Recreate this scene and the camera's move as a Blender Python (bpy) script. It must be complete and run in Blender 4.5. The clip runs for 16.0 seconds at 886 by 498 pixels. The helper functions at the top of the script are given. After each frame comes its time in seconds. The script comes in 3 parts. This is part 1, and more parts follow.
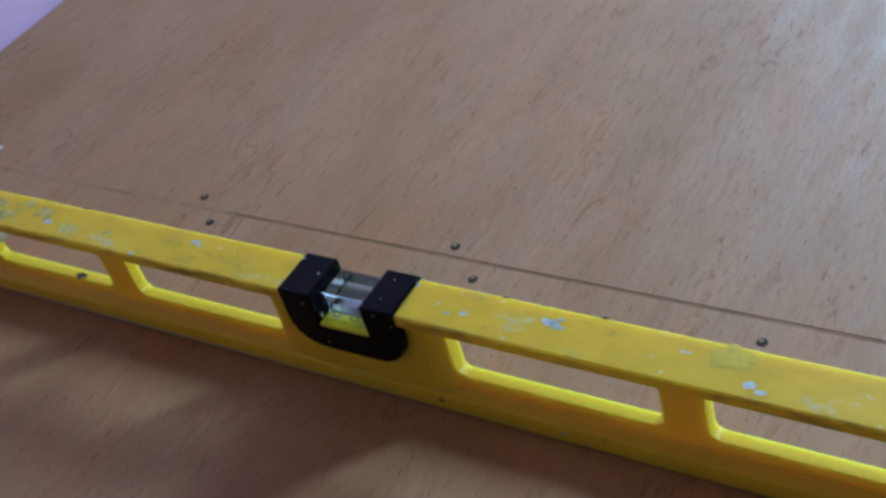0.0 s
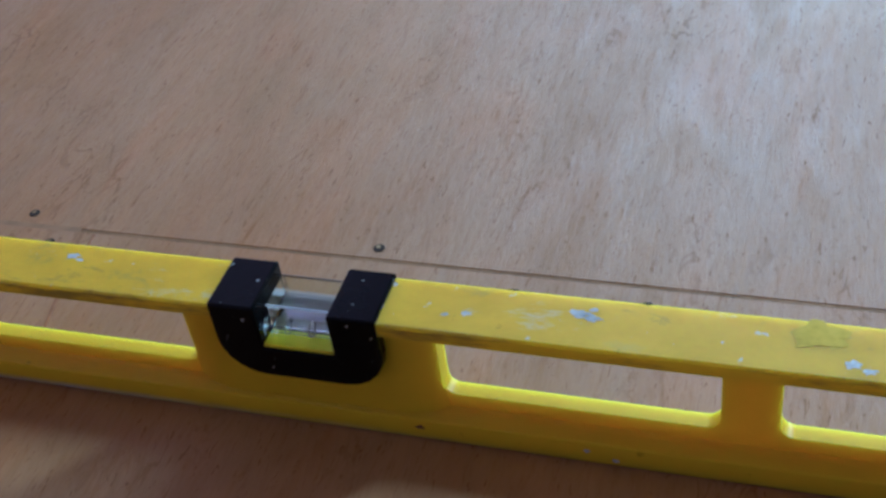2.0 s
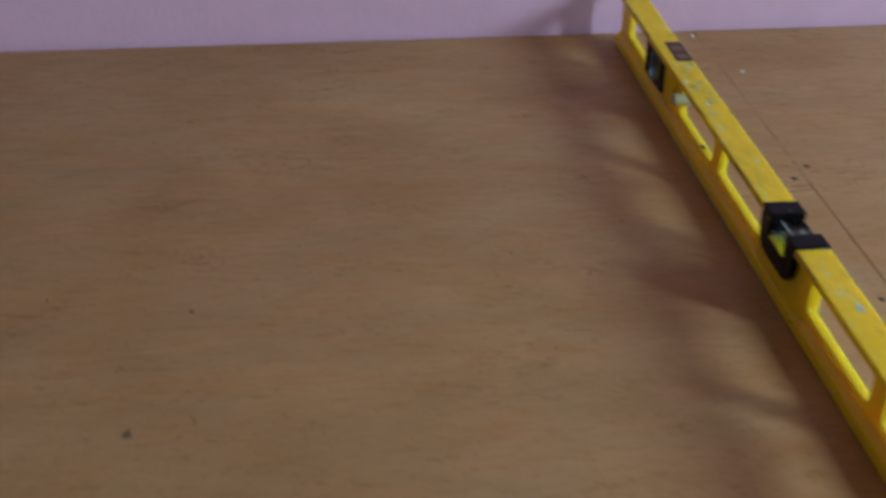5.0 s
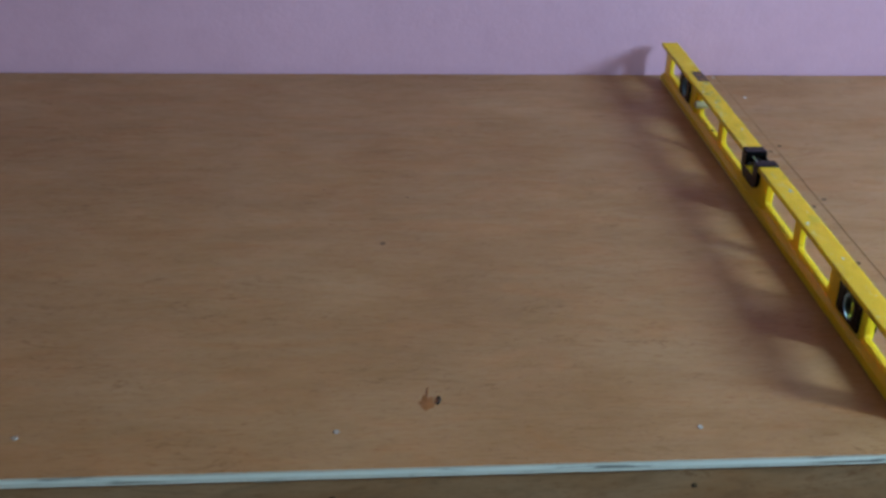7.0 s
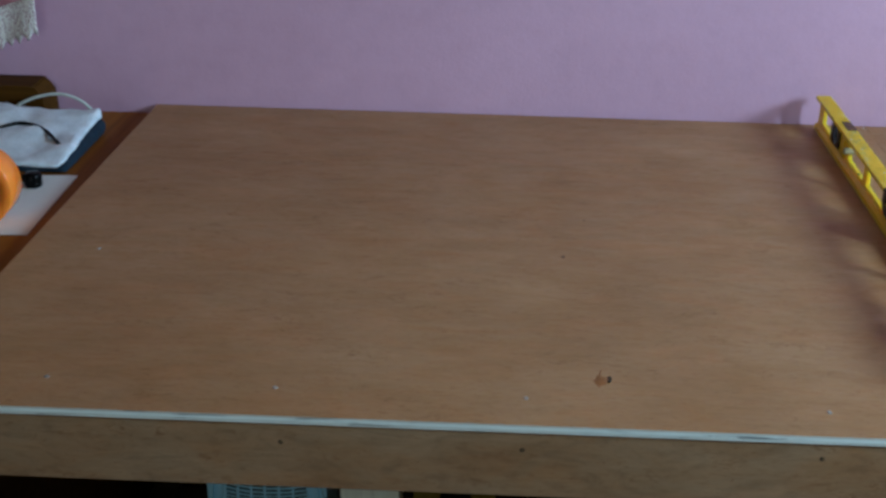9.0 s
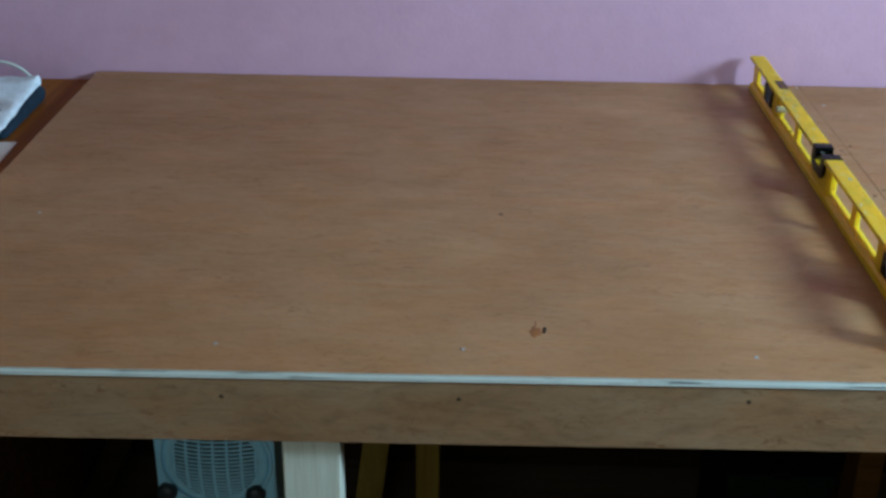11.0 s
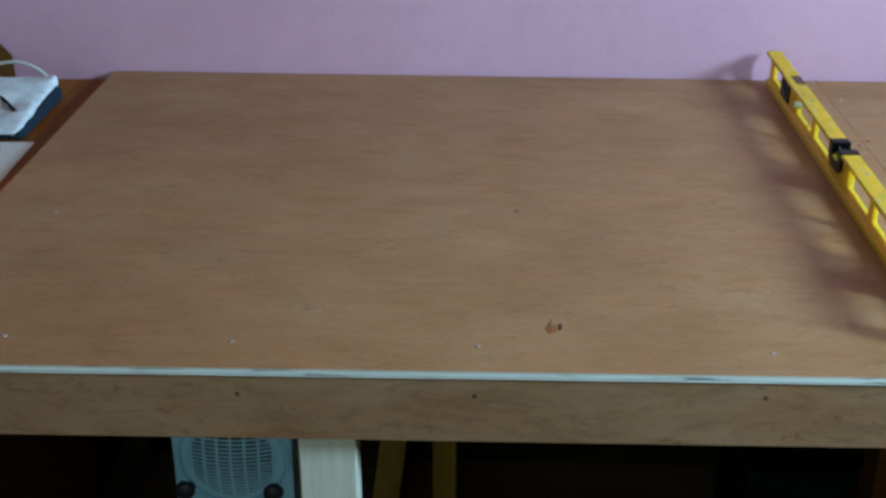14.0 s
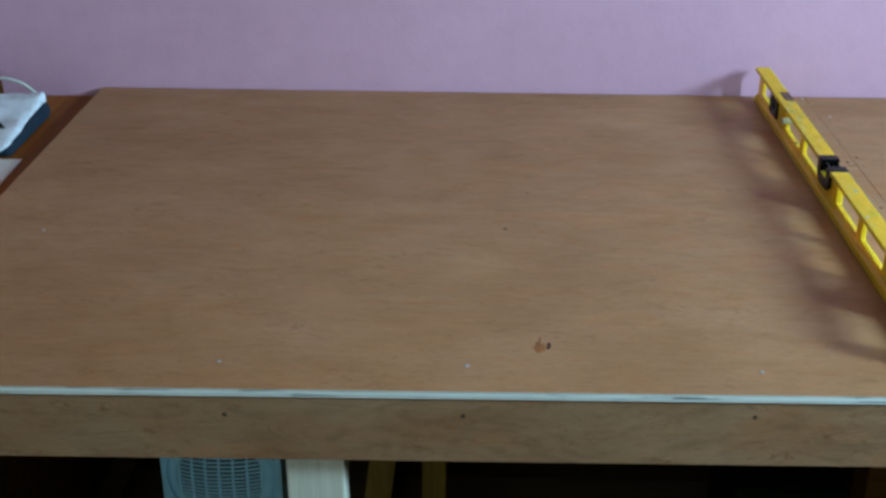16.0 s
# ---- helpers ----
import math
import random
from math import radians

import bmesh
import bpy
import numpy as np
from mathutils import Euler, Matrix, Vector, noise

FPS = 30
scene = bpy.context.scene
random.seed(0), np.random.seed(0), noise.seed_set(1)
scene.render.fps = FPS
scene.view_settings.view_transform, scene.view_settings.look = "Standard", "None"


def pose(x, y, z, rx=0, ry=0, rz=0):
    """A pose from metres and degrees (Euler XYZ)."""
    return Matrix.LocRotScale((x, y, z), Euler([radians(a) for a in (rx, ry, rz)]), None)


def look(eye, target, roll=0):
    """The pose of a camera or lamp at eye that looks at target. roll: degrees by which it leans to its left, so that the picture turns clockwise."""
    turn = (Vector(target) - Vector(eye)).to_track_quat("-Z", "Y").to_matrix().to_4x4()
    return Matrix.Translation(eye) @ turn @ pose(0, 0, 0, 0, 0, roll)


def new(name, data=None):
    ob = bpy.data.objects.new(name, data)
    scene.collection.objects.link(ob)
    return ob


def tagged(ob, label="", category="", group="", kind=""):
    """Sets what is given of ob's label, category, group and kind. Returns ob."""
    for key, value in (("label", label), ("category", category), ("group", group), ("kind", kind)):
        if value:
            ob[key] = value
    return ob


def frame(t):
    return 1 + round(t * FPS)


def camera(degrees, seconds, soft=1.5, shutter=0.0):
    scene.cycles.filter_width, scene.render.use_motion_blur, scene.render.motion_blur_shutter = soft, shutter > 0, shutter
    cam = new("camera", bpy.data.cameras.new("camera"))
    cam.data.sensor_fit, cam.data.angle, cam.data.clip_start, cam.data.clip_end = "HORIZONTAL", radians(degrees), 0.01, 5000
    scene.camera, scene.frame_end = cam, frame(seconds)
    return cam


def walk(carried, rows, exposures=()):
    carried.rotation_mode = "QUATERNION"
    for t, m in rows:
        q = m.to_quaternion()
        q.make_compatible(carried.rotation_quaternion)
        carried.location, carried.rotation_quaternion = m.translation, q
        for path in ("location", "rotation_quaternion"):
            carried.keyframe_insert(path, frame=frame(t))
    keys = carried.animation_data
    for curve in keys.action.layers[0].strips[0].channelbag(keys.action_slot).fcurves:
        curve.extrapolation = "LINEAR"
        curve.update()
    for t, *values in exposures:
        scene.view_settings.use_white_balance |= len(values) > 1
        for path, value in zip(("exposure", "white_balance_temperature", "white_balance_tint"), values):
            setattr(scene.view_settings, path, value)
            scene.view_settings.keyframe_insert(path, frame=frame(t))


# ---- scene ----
cam = camera(40.3, 16.0, soft=2.9, shutter=0.4)
PATH = [
    (0, (0.87, -0.789, 0.392), (2.045, 0.227, -0.869), -17.6),
    (0.5, (0.863, -0.704, 0.375), (2.159, 0.089, -0.926), -15.0),
    (1, (0.862, -0.661, 0.343), (2.246, -0.059, -0.97), -10.2),
    (1.5, (0.87, -0.651, 0.331), (2.286, -0.079, -0.96), -8.9),
    (2, (0.877, -0.654, 0.333), (2.293, -0.083, -0.959), -9.1),
    (2.5, (0.867, -0.672, 0.349), (2.235, 0.022, -0.934), -10.6),
    (3, (0.851, -0.7, 0.37), (2.17, 0.128, -0.884), -10.4),
    (3.3, (0.851, -0.727, 0.39), (2.071, 0.267, -0.844), -8.2),
    (3.5, (0.836, -0.752, 0.420), (1.928, 0.397, -0.800), -6.9),
    (3.8, (0.856, -0.814, 0.447), (1.741, 0.523, -0.748), -4.3),
    (4, (0.871, -0.871, 0.458), (1.547, 0.601, -0.716), -3.0),
    (4.2, (0.881, -0.926, 0.471), (1.354, 0.643, -0.677), -1.2),
    (4.5, (0.859, -1.006, 0.489), (1.122, 0.635, -0.624), -1.6),
    (4.7, (0.838, -1.055, 0.483), (1.028, 0.612, -0.606), -1.7),
    (5, (0.813, -1.159, 0.487), (1.041, 0.51, -0.591), 1.3),
    (5.2, (0.817, -1.208, 0.485), (1.097, 0.462, -0.58), 1.8),
    (7.3, (0.66, -1.848, 0.61), (0.775, -0.058, -0.274), 1.1),
    (7.5, (0.657, -1.88, 0.623), (0.766, -0.088, -0.259), 0.5),
    (8, (0.67, -1.94, 0.641), (0.715, -0.113, -0.17), 1.4),
    (8.5, (0.653, -1.987, 0.653), (0.6, -0.162, -0.163), 0.8),
    (9, (0.634, -2.022, 0.654), (0.522, -0.204, -0.171), 0.7),
    (9.5, (0.639, -2.037, 0.655), (0.523, -0.211, -0.152), 0.4),
    (10, (0.657, -2.041, 0.641), (0.601, -0.235, -0.217), 1.1),
    (10.2, (0.655, -2.049, 0.645), (0.615, -0.247, -0.221), 1.3),
    (12.5, (0.656, -2.05, 0.643), (0.606, -0.243, -0.212), 0.2),
    (13, (0.659, -2.05, 0.64), (0.604, -0.244, -0.218), 0.1),
    (13.5, (0.658, -2.047, 0.641), (0.597, -0.244, -0.222), 0.1),
    (14, (0.658, -2.05, 0.643), (0.593, -0.248, -0.222), 0.2),
    (14.5, (0.655, -2.047, 0.646), (0.593, -0.245, -0.219), 0.4),
    (15, (0.658, -2.048, 0.646), (0.601, -0.24, -0.208), 0.1),
    (15.5, (0.659, -2.045, 0.643), (0.61, -0.233, -0.202), 0.3),
    (16, (0.661, -2.043, 0.648), (0.61, -0.232, -0.199), 0.3),
]
EXPOSURES = [
    (0.0, -1.02, 4290, 1), (3.0, -0.91, 4490, 1), (4.0, -1.12, 5400, 2), (5.0, -1.04, 5270, -5), (7.5, -0.97, 4920, -6),
    (8.5, -0.97, 4910, -5), (10.0, -0.87, 4930, -6), (12.5, -0.63, 4800, -11), (16.0, -0.62, 4800, -11),
]
walk(cam, [(t, look(eye, target, roll)) for t, eye, target, roll in PATH], EXPOSURES)

# ---- light ----
world = bpy.data.worlds.new("sky")
scene.world = world
world.use_nodes = True
wn = world.node_tree.nodes
sky = wn.new("ShaderNodeTexSky")
sky.sky_type, sky.sun_disc = "NISHITA", False
sky.sun_elevation, sky.sun_rotation = radians(40), radians(130)
world.node_tree.links.new(sky.outputs[0], wn["Background"].inputs[0])
wn["Background"].inputs[1].default_value = 0.15


def window_light(name, m, wide, high, watts, colour):
    data = bpy.data.lights.new(name, "AREA")
    data.shape, data.size, data.size_y, data.energy, data.color = "RECTANGLE", wide, high, watts, colour
    ob = new(name, data)
    ob.matrix_world = m
    return ob


# daylight through the window in the wall beside the bench
WY0, WY1, WZ0, WZ1 = -1.80, -1.42, 0.58, 1.22
# Second opening, unseen and added for the sheen on the plywood.
VY0, VY1, VZ0, VZ1 = -1.00, -0.14, 0.44, 1.12
window_light("window_daylight", look((2.50, (WY0 + WY1) / 2, (WZ0 + WZ1) / 2), (1.5, (WY0 + WY1) / 2, (WZ0 + WZ1) / 2)),
             WY1 - WY0 - 0.1, WZ1 - WZ0 - 0.1, 82, (0.88, 0.95, 1.0))
window_light("sheen_skylight", look((2.50, (VY0 + VY1) / 2, (VZ0 + VZ1) / 2), (1.5, (VY0 + VY1) / 2, (VZ0 + VZ1) / 2)),
             VY1 - VY0 - 0.07, VZ1 - VZ0 - 0.07, 30, (0.76, 0.88, 0.97))

SX0, SX1, SZ0, SZ1 = -0.9, 0.5, 0.10, 1.30
window_light("south_daylight", look(((SX0 + SX1) / 2, -5.25, (SZ0 + SZ1) / 2), ((SX0 + SX1) / 2, -4.0, (SZ0 + SZ1) / 2)),
             SX1 - SX0 - 0.07, SZ1 - SZ0 - 0.07, 35, (1.0, 0.90, 0.75))


# ---- materials ----
class Nodes:
    def __init__(self, name):
        self.mat = bpy.data.materials.new(name)
        self.mat.use_nodes = True
        self.tree = self.mat.node_tree
        self.bsdf = self.tree.nodes["Principled BSDF"]
        self.coord = self.tree.nodes.new("ShaderNodeTexCoord")

    def link(self, a, b):
        self.tree.links.new(a, b)

    def mapped(self, scale, turn=(0, 0, 0), source="Object"):
        n = self.tree.nodes.new("ShaderNodeMapping")
        n.inputs["Scale"].default_value = scale
        n.inputs["Rotation"].default_value = [radians(a) for a in turn]
        self.link(self.coord.outputs[source], n.inputs["Vector"])
        return n.outputs[0]

    def noise(self, vector, scale, detail=4, rough=0.55, distort=0.0):
        n = self.tree.nodes.new("ShaderNodeTexNoise")
        n.inputs["Scale"].default_value, n.inputs["Detail"].default_value = scale, detail
        n.inputs["Roughness"].default_value, n.inputs["Distortion"].default_value = rough, distort
        self.link(vector, n.inputs["Vector"])
        return n.outputs["Fac"]

    def ramp(self, value, stops):
        n = self.tree.nodes.new("ShaderNodeValToRGB")
        while len(n.color_ramp.elements) < len(stops):
            n.color_ramp.elements.new(0.5)
        for e, (at, colour) in zip(n.color_ramp.elements, stops):
            e.position, e.color = at, (*colour, 1) if isinstance(colour, tuple) else (colour, colour, colour, 1)
        self.link(value, n.inputs[0])
        return n.outputs[0]

    def mix(self, kind, fac, a, b):
        n = self.tree.nodes.new("ShaderNodeMix")
        n.data_type, n.blend_type = "RGBA", kind
        for which, v in ((0, fac), (6, a), (7, b)):
            socket = n.inputs[which]
            if isinstance(v, (int, float)):
                socket.default_value = (v, v, v, 1) if which else v
            elif isinstance(v, tuple):
                socket.default_value = (*v, 1)
            else:
                self.link(v, socket)
        return n.outputs[2]

    def along_axis(self, axis, factor, shift):
        """The object's own coordinate on one axis, scaled and shifted into 0 to 1."""
        parts = self.tree.nodes.new("ShaderNodeSeparateXYZ")
        self.link(self.coord.outputs["Object"], parts.inputs[0])
        n = self.tree.nodes.new("ShaderNodeMath")
        n.operation, n.inputs[1].default_value, n.inputs[2].default_value = "MULTIPLY_ADD", factor, shift
        self.link(parts.outputs[axis], n.inputs[0])
        return n.outputs[0]

    def bump(self, height, strength, distance, before=None):
        n = self.tree.nodes.new("ShaderNodeBump")
        n.inputs["Strength"].default_value, n.inputs["Distance"].default_value = strength, distance
        self.link(height, n.inputs["Height"])
        if before is not None:
            self.link(before, n.inputs["Normal"])
        return n.outputs[0]

    def done(self, colour, rough, normal=None, metal=0.0, spec=0.5, **other):
        b = self.bsdf.inputs
        for socket, v in ((b["Base Color"], colour), (b["Roughness"], rough)):
            if isinstance(v, tuple):
                socket.default_value = (*v, 1)
            elif isinstance(v, (int, float)):
                socket.default_value = v
            else:
                self.link(v, socket)
        b["Metallic"].default_value, b["Specular IOR Level"].default_value = metal, spec
        if normal is not None:
            self.link(normal, b["Normal"])
        for key, v in other.items():
            b[key].default_value = v
        return self.mat


def plywood(name, dark, mid, light, rough=0.4, grain=1.0, turn=(0, 0, 0), figure=0.7, spec=0.5, veins=0.44):
    """Rotary-cut hardwood veneer, its grain along x."""
    n = Nodes(name)
    cloud = n.noise(n.mapped((1, 1, 1)), 3.0, 4, 0.6)
    streak = n.noise(n.mapped((1.8, 6, 6), turn), 1.7, 4, 0.6, 0.9)
    fleck = n.noise(n.mapped((100, 420, 420), turn), 1.0, 4, 0.65, 1.2)
    fibre = n.noise(n.mapped((62, 380, 380), turn), 1.0, 2, 0.5, 0.5)
    swirl = n.noise(n.mapped((13, 58, 58) if figure < 1 else (7, 20, 20), turn), 1.6, 4, 0.6, figure)
    base = n.ramp(streak, [(0.26, dark), (0.5, mid), (0.76, light)])
    blotch = n.noise(n.mapped((7, 11, 11), turn), 1.0, 6, 0.62, 0.5)
    base = n.mix("MULTIPLY", 0.95, base, n.ramp(blotch, [(0.33, (0.92, 0.90, 0.85)), (0.5, (1.0, 1.0, 1.0)), (0.67, (1.05, 1.09, 1.15))]))
    base = n.mix("MULTIPLY", grain, base, n.ramp(swirl, [(0.30, 0.955 if figure < 1 else 0.78), (0.5, 1.0), (0.72, 1.025 if figure < 1 else 1.12)]))
    base = n.mix("MULTIPLY", grain, base, n.ramp(fleck, [(0.30, (0.94, 0.92, 0.905)), (0.48, (1.0, 1.0, 1.0)), (0.68, (1.035, 1.04, 1.045))]))
    base = n.mix("MULTIPLY", grain, base, n.ramp(fibre, [(0.24, (0.83, 0.76, 0.70)), (0.36, (0.97, 0.96, 0.95)), (0.5, (1.0, 1.0, 1.0)), (0.66, (1.03, 1.03, 1.03))]))
    hue = n.noise(n.mapped((9, 26, 26), turn), 1.0, 5, 0.6, 0.8)
    base = n.mix("MULTIPLY", 0.9, base, n.ramp(hue, [(0.34, (1.05, 0.97, 0.90)), (0.5, (1.0, 1.0, 1.0)), (0.66, (0.96, 1.0, 1.05))]))
    vein = n.noise(n.mapped((22, 60, 60), turn), 1.0, 3, 0.6, 0.6)
    patch = n.noise(n.mapped((14, 30, 30), turn), 1.0, 3, 0.6)
    crack = n.mix("MULTIPLY", 1.0, n.ramp(vein, [(0.476, 0.0), (0.494, 1.0), (0.506, 1.0), (0.524, 0.0)]), n.ramp(patch, [(0.53, 0.0), (0.68, veins)]))
    base = n.mix("MIX", crack, base, (0.13, 0.060, 0.028))
    pore = n.ramp(n.noise(n.mapped((150, 760, 760), turn), 1.0, 3, 0.55, 0.8), [(0.62, 0.0), (0.69, 0.58 * grain)])
    base = n.mix("MIX", pore, base, (0.15, 0.065, 0.030))
    base = n.mix("MULTIPLY", 0.7, base, n.ramp(cloud, [(0.3, (0.82, 0.78, 0.73)), (0.5, (0.98, 0.97, 0.96)), (0.7, (1.11, 1.15, 1.19))]))
    gloss = n.ramp(swirl, [(0.3, rough + 0.10), (0.65, rough - 0.04)])
    sheen = n.noise(n.mapped((34, 460, 460), turn), 1.0, 4, 0.6, 0.7)
    bump = n.bump(fleck, 0.40 * grain, 0.0006, n.bump(swirl, 0.22, 0.0012))
    mat = n.done(base, gloss, bump, spec=spec)
    shine = n.mix("MULTIPLY", 1.0, n.ramp(fibre, [(0.24, 0.7 * spec), (0.42, spec)]), n.ramp(crack, [(0.02, 1.0), (0.3, 0.5)]))
    shine = n.mix("MULTIPLY", 1.0, shine, n.ramp(fleck, [(0.30, 0.82), (0.5, 1.0)]))
    shine = n.mix("MULTIPLY", 1.0, shine, n.ramp(sheen, [(0.34, 0.68), (0.5, 1.0), (0.66, 1.16)]))
    shine = n.mix("MULTIPLY", 1.0, shine, n.ramp(pore, [(0.0, 1.0), (0.5, 0.35)]))
    n.link(n.mix("MULTIPLY", 1.0, shine, n.ramp(blotch, [(0.32, 0.75), (0.66, 1.15)])), n.bsdf.inputs["Specular IOR Level"])
    return mat


def ply_edge():
    """The sawn edge of plywood: pale and brown veneers with voids."""
    n = Nodes("plywood_edge")
    wave = n.tree.nodes.new("ShaderNodeTexWave")
    wave.wave_type, wave.bands_direction = "BANDS", "Z"
    wave.inputs["Scale"].default_value, wave.inputs["Distortion"].default_value = 52, 0.8
    n.link(n.mapped((0.2, 0.2, 1)), wave.inputs["Vector"])
    veneer = n.ramp(wave.outputs["Fac"], [(0.1, (0.60, 0.64, 0.59)), (0.4, (0.74, 0.80, 0.77)), (0.9, (0.78, 0.85, 0.83))])
    gaps = n.noise(n.mapped((17, 17, 330)), 1.0, 4, 0.6)
    veneer = n.mix("MULTIPLY", 1.0, veneer, n.ramp(gaps, [(0.36, 0.28), (0.42, 0.90), (0.6, 1.0)]))
    return n.done(veneer, 0.75, n.bump(gaps, 0.4, 0.001))


def lumber(name, dark, light, axis=2, spec=0.4):
    """Sawn timber with its grain along the axis."""
    n = Nodes(name)
    long, thin = [45, 45, 45], [500, 500, 500]
    long[axis], thin[axis] = 2.0, 20
    rings = n.noise(n.mapped(long), 1.5, 5, 0.6, 0.4)
    fine = n.noise(n.mapped(thin), 1.0, 3)
    colour = n.ramp(rings, [(0.3, dark), (0.65, light)])
    colour = n.mix("MULTIPLY", 0.4, colour, n.ramp(fine, [(0.3, 0.7), (0.6, 1.05)]))
    return n.done(colour, 0.62, n.bump(fine, 0.25, 0.0006), spec=spec)


def painted_wall(name, low, high, rough=0.7):
    n = Nodes(name)
    flat = n.mapped((1, 1, 1))
    patch = n.noise(flat, 2.6, 4, 0.6)
    roller = n.noise(flat, 150, 3, 0.6)
    scuff = n.noise(flat, 22, 5, 0.65)
    colour = n.ramp(patch, [(0.3, low), (0.7, high)])
    colour = n.mix("MULTIPLY", 0.25, colour, n.ramp(scuff, [(0.32, 0.82), (0.55, 1.0)]))
    return n.done(colour, rough, n.bump(scuff, 0.25, 0.003, n.bump(roller, 0.3, 0.0012)), spec=0.3)


def plain(name, colour, rough=0.5, metal=0.0, spec=0.5, wear=0.15, scale=60, bump=0.1, **other):
    n = Nodes(name)
    flat = n.mapped((1, 1, 1))
    big, small = n.noise(flat, scale * 0.18, 3), n.noise(flat, scale, 4)
    tone = n.mix("MULTIPLY", 1.0, n.ramp(big, [(0.3, 1.0 - wear), (0.7, 1.0)]), n.ramp(small, [(0.3, 1.0 - wear * 0.6), (0.6, 1.0)]))
    c = n.mix("MULTIPLY", 1.0, tone, colour)
    return n.done(c, n.ramp(small, [(0.3, min(1, rough + 0.12)), (0.7, rough)]), n.bump(small, bump, 0.0005), metal, spec, **other)


def level_yellow():
    """Moulded yellow plastic, grimy and paint-specked on its top face."""
    n = Nodes("yellow_plastic")
    flat = n.mapped((1, 1, 1))
    grime = n.noise(n.mapped((42, 26, 42)), 1.4, 6, 0.66, 0.3)
    speck = n.noise(flat, 190, 3, 0.5)
    cloud = n.noise(flat, 26, 4, 0.6)
    geo = n.tree.nodes.new("ShaderNodeNewGeometry")
    sep = n.tree.nodes.new("ShaderNodeSeparateXYZ")
    n.link(geo.outputs["Normal"], sep.inputs[0])
    high = n.tree.nodes.new("ShaderNodeSeparateXYZ")
    n.link(n.coord.outputs["Object"], high.inputs[0])
    top = n.mix("MULTIPLY", 1.0, n.ramp(sep.outputs[2], [(0.55, 0.0), (0.9, 1.0)]), n.ramp(high.outputs[2], [(0.055, 0.0), (0.058, 1.0)]))
    clean = n.ramp(cloud, [(0.3, (0.68, 0.485, 0.002)), (0.7, (0.72, 0.52, 0.003))])
    worn = n.ramp(grime, [(0.28, (0.40, 0.32, 0.05)), (0.40, (0.60, 0.395, 0.006)), (0.62, (0.68, 0.455, 0.005)), (0.74, (0.61, 0.445, 0.05))])
    worn = n.mix("MIX", n.ramp(speck, [(0.70, 0.0), (0.74, 0.8)]), worn, (0.62, 0.62, 0.55))
    scuff = n.noise(n.mapped((70, 30, 70)), 1.0, 7, 0.72, 0.4)
    worn = n.mix("MIX", n.ramp(scuff, [(0.60, 0.0), (0.70, 0.75)]), worn, (0.60, 0.56, 0.34))
    worn = n.mix("MIX", n.ramp(scuff, [(0.30, 0.55), (0.38, 0.0)]), worn, (0.22, 0.17, 0.05))
    colour = n.mix("MIX", top, clean, worn)
    colour = n.mix("MULTIPLY", 0.5, colour, n.ramp(speck, [(0.22, 0.35), (0.28, 1.0)]))
    foot = n.mix("MULTIPLY", 1.0, n.ramp(high.outputs[2], [(0.0016, 1.0), (0.0034, 0.0)]), n.ramp(n.noise(n.mapped((30, 9, 200)), 1.0, 5, 0.7), [(0.36, 0.0), (0.50, 0.9)]))
    foot = n.mix("MULTIPLY", 1.0, foot, n.ramp(n.along_axis(1, 1.0, 0.5), [(0.44, 0.15), (0.60, 1.0)]))
    colour = n.mix("MIX", foot, colour, (0.60, 0.58, 0.47))
    rim = n.mix("MULTIPLY", 1.0, n.ramp(n.along_axis(0, 40.0, 0.5), [(0.015, 1.0), (0.10, 0.0)]), n.ramp(high.outputs[2], [(0.053, 0.0), (0.055, 1.0)]))
    rim = n.mix("MULTIPLY", 1.0, rim, n.ramp(n.noise(n.mapped((60, 17, 90)), 1.0, 5, 0.7), [(0.50, 0.0), (0.64, 0.8)]))
    colour = n.mix("MIX", rim, colour, (0.16, 0.13, 0.05))
    rough = n.mix("MIX", top, 0.42, n.ramp(grime, [(0.3, 0.62), (0.7, 0.42)]))
    return n.done(colour, rough, n.bump(speck, 0.15, 0.0004), spec=0.22, **{"Subsurface Weight": 0.85, "Subsurface Radius": (0.0115, 0.0105, 0.002), "Subsurface Scale": 1.0})


def black_plastic():
    """Glossy black plastic with a few pale specks of paint."""
    n = Nodes("black_plastic")
    flat = n.mapped((1, 1, 1))
    speck, haze = n.noise(flat, 260, 2, 0.5), n.noise(flat, 60, 4, 0.6)
    colour = n.ramp(haze, [(0.3, (0.0025, 0.0025, 0.0027)), (0.7, (0.005, 0.005, 0.005))])
    colour = n.mix("MIX", n.ramp(speck, [(0.69, 0.0), (0.73, 0.8)]), colour, (0.4, 0.4, 0.38))
    return n.done(colour, n.ramp(haze, [(0.3, 0.10), (0.7, 0.22)]), n.bump(haze, 0.08, 0.0005), spec=0.08)


def glass(name, colour, rough=0.04, ior=1.45):
    n = Nodes(name)
    return n.done(colour, rough, **{"Transmission Weight": 1.0, "IOR": ior})


def lace():
    """Openwork thread: pale mesh with the pink behind showing between."""
    n = Nodes("white_lace")
    cell = n.tree.nodes.new("ShaderNodeTexVoronoi")
    cell.inputs["Scale"].default_value = 300
    n.link(n.mapped((1, 1, 0.6)), cell.inputs["Vector"])
    net = n.ramp(cell.outputs["Distance"], [(0.30, (0.46, 0.33, 0.36)), (0.50, (0.72, 0.68, 0.64))])
    return n.done(net, 0.9, n.bump(cell.outputs["Distance"], 0.6, 0.002))


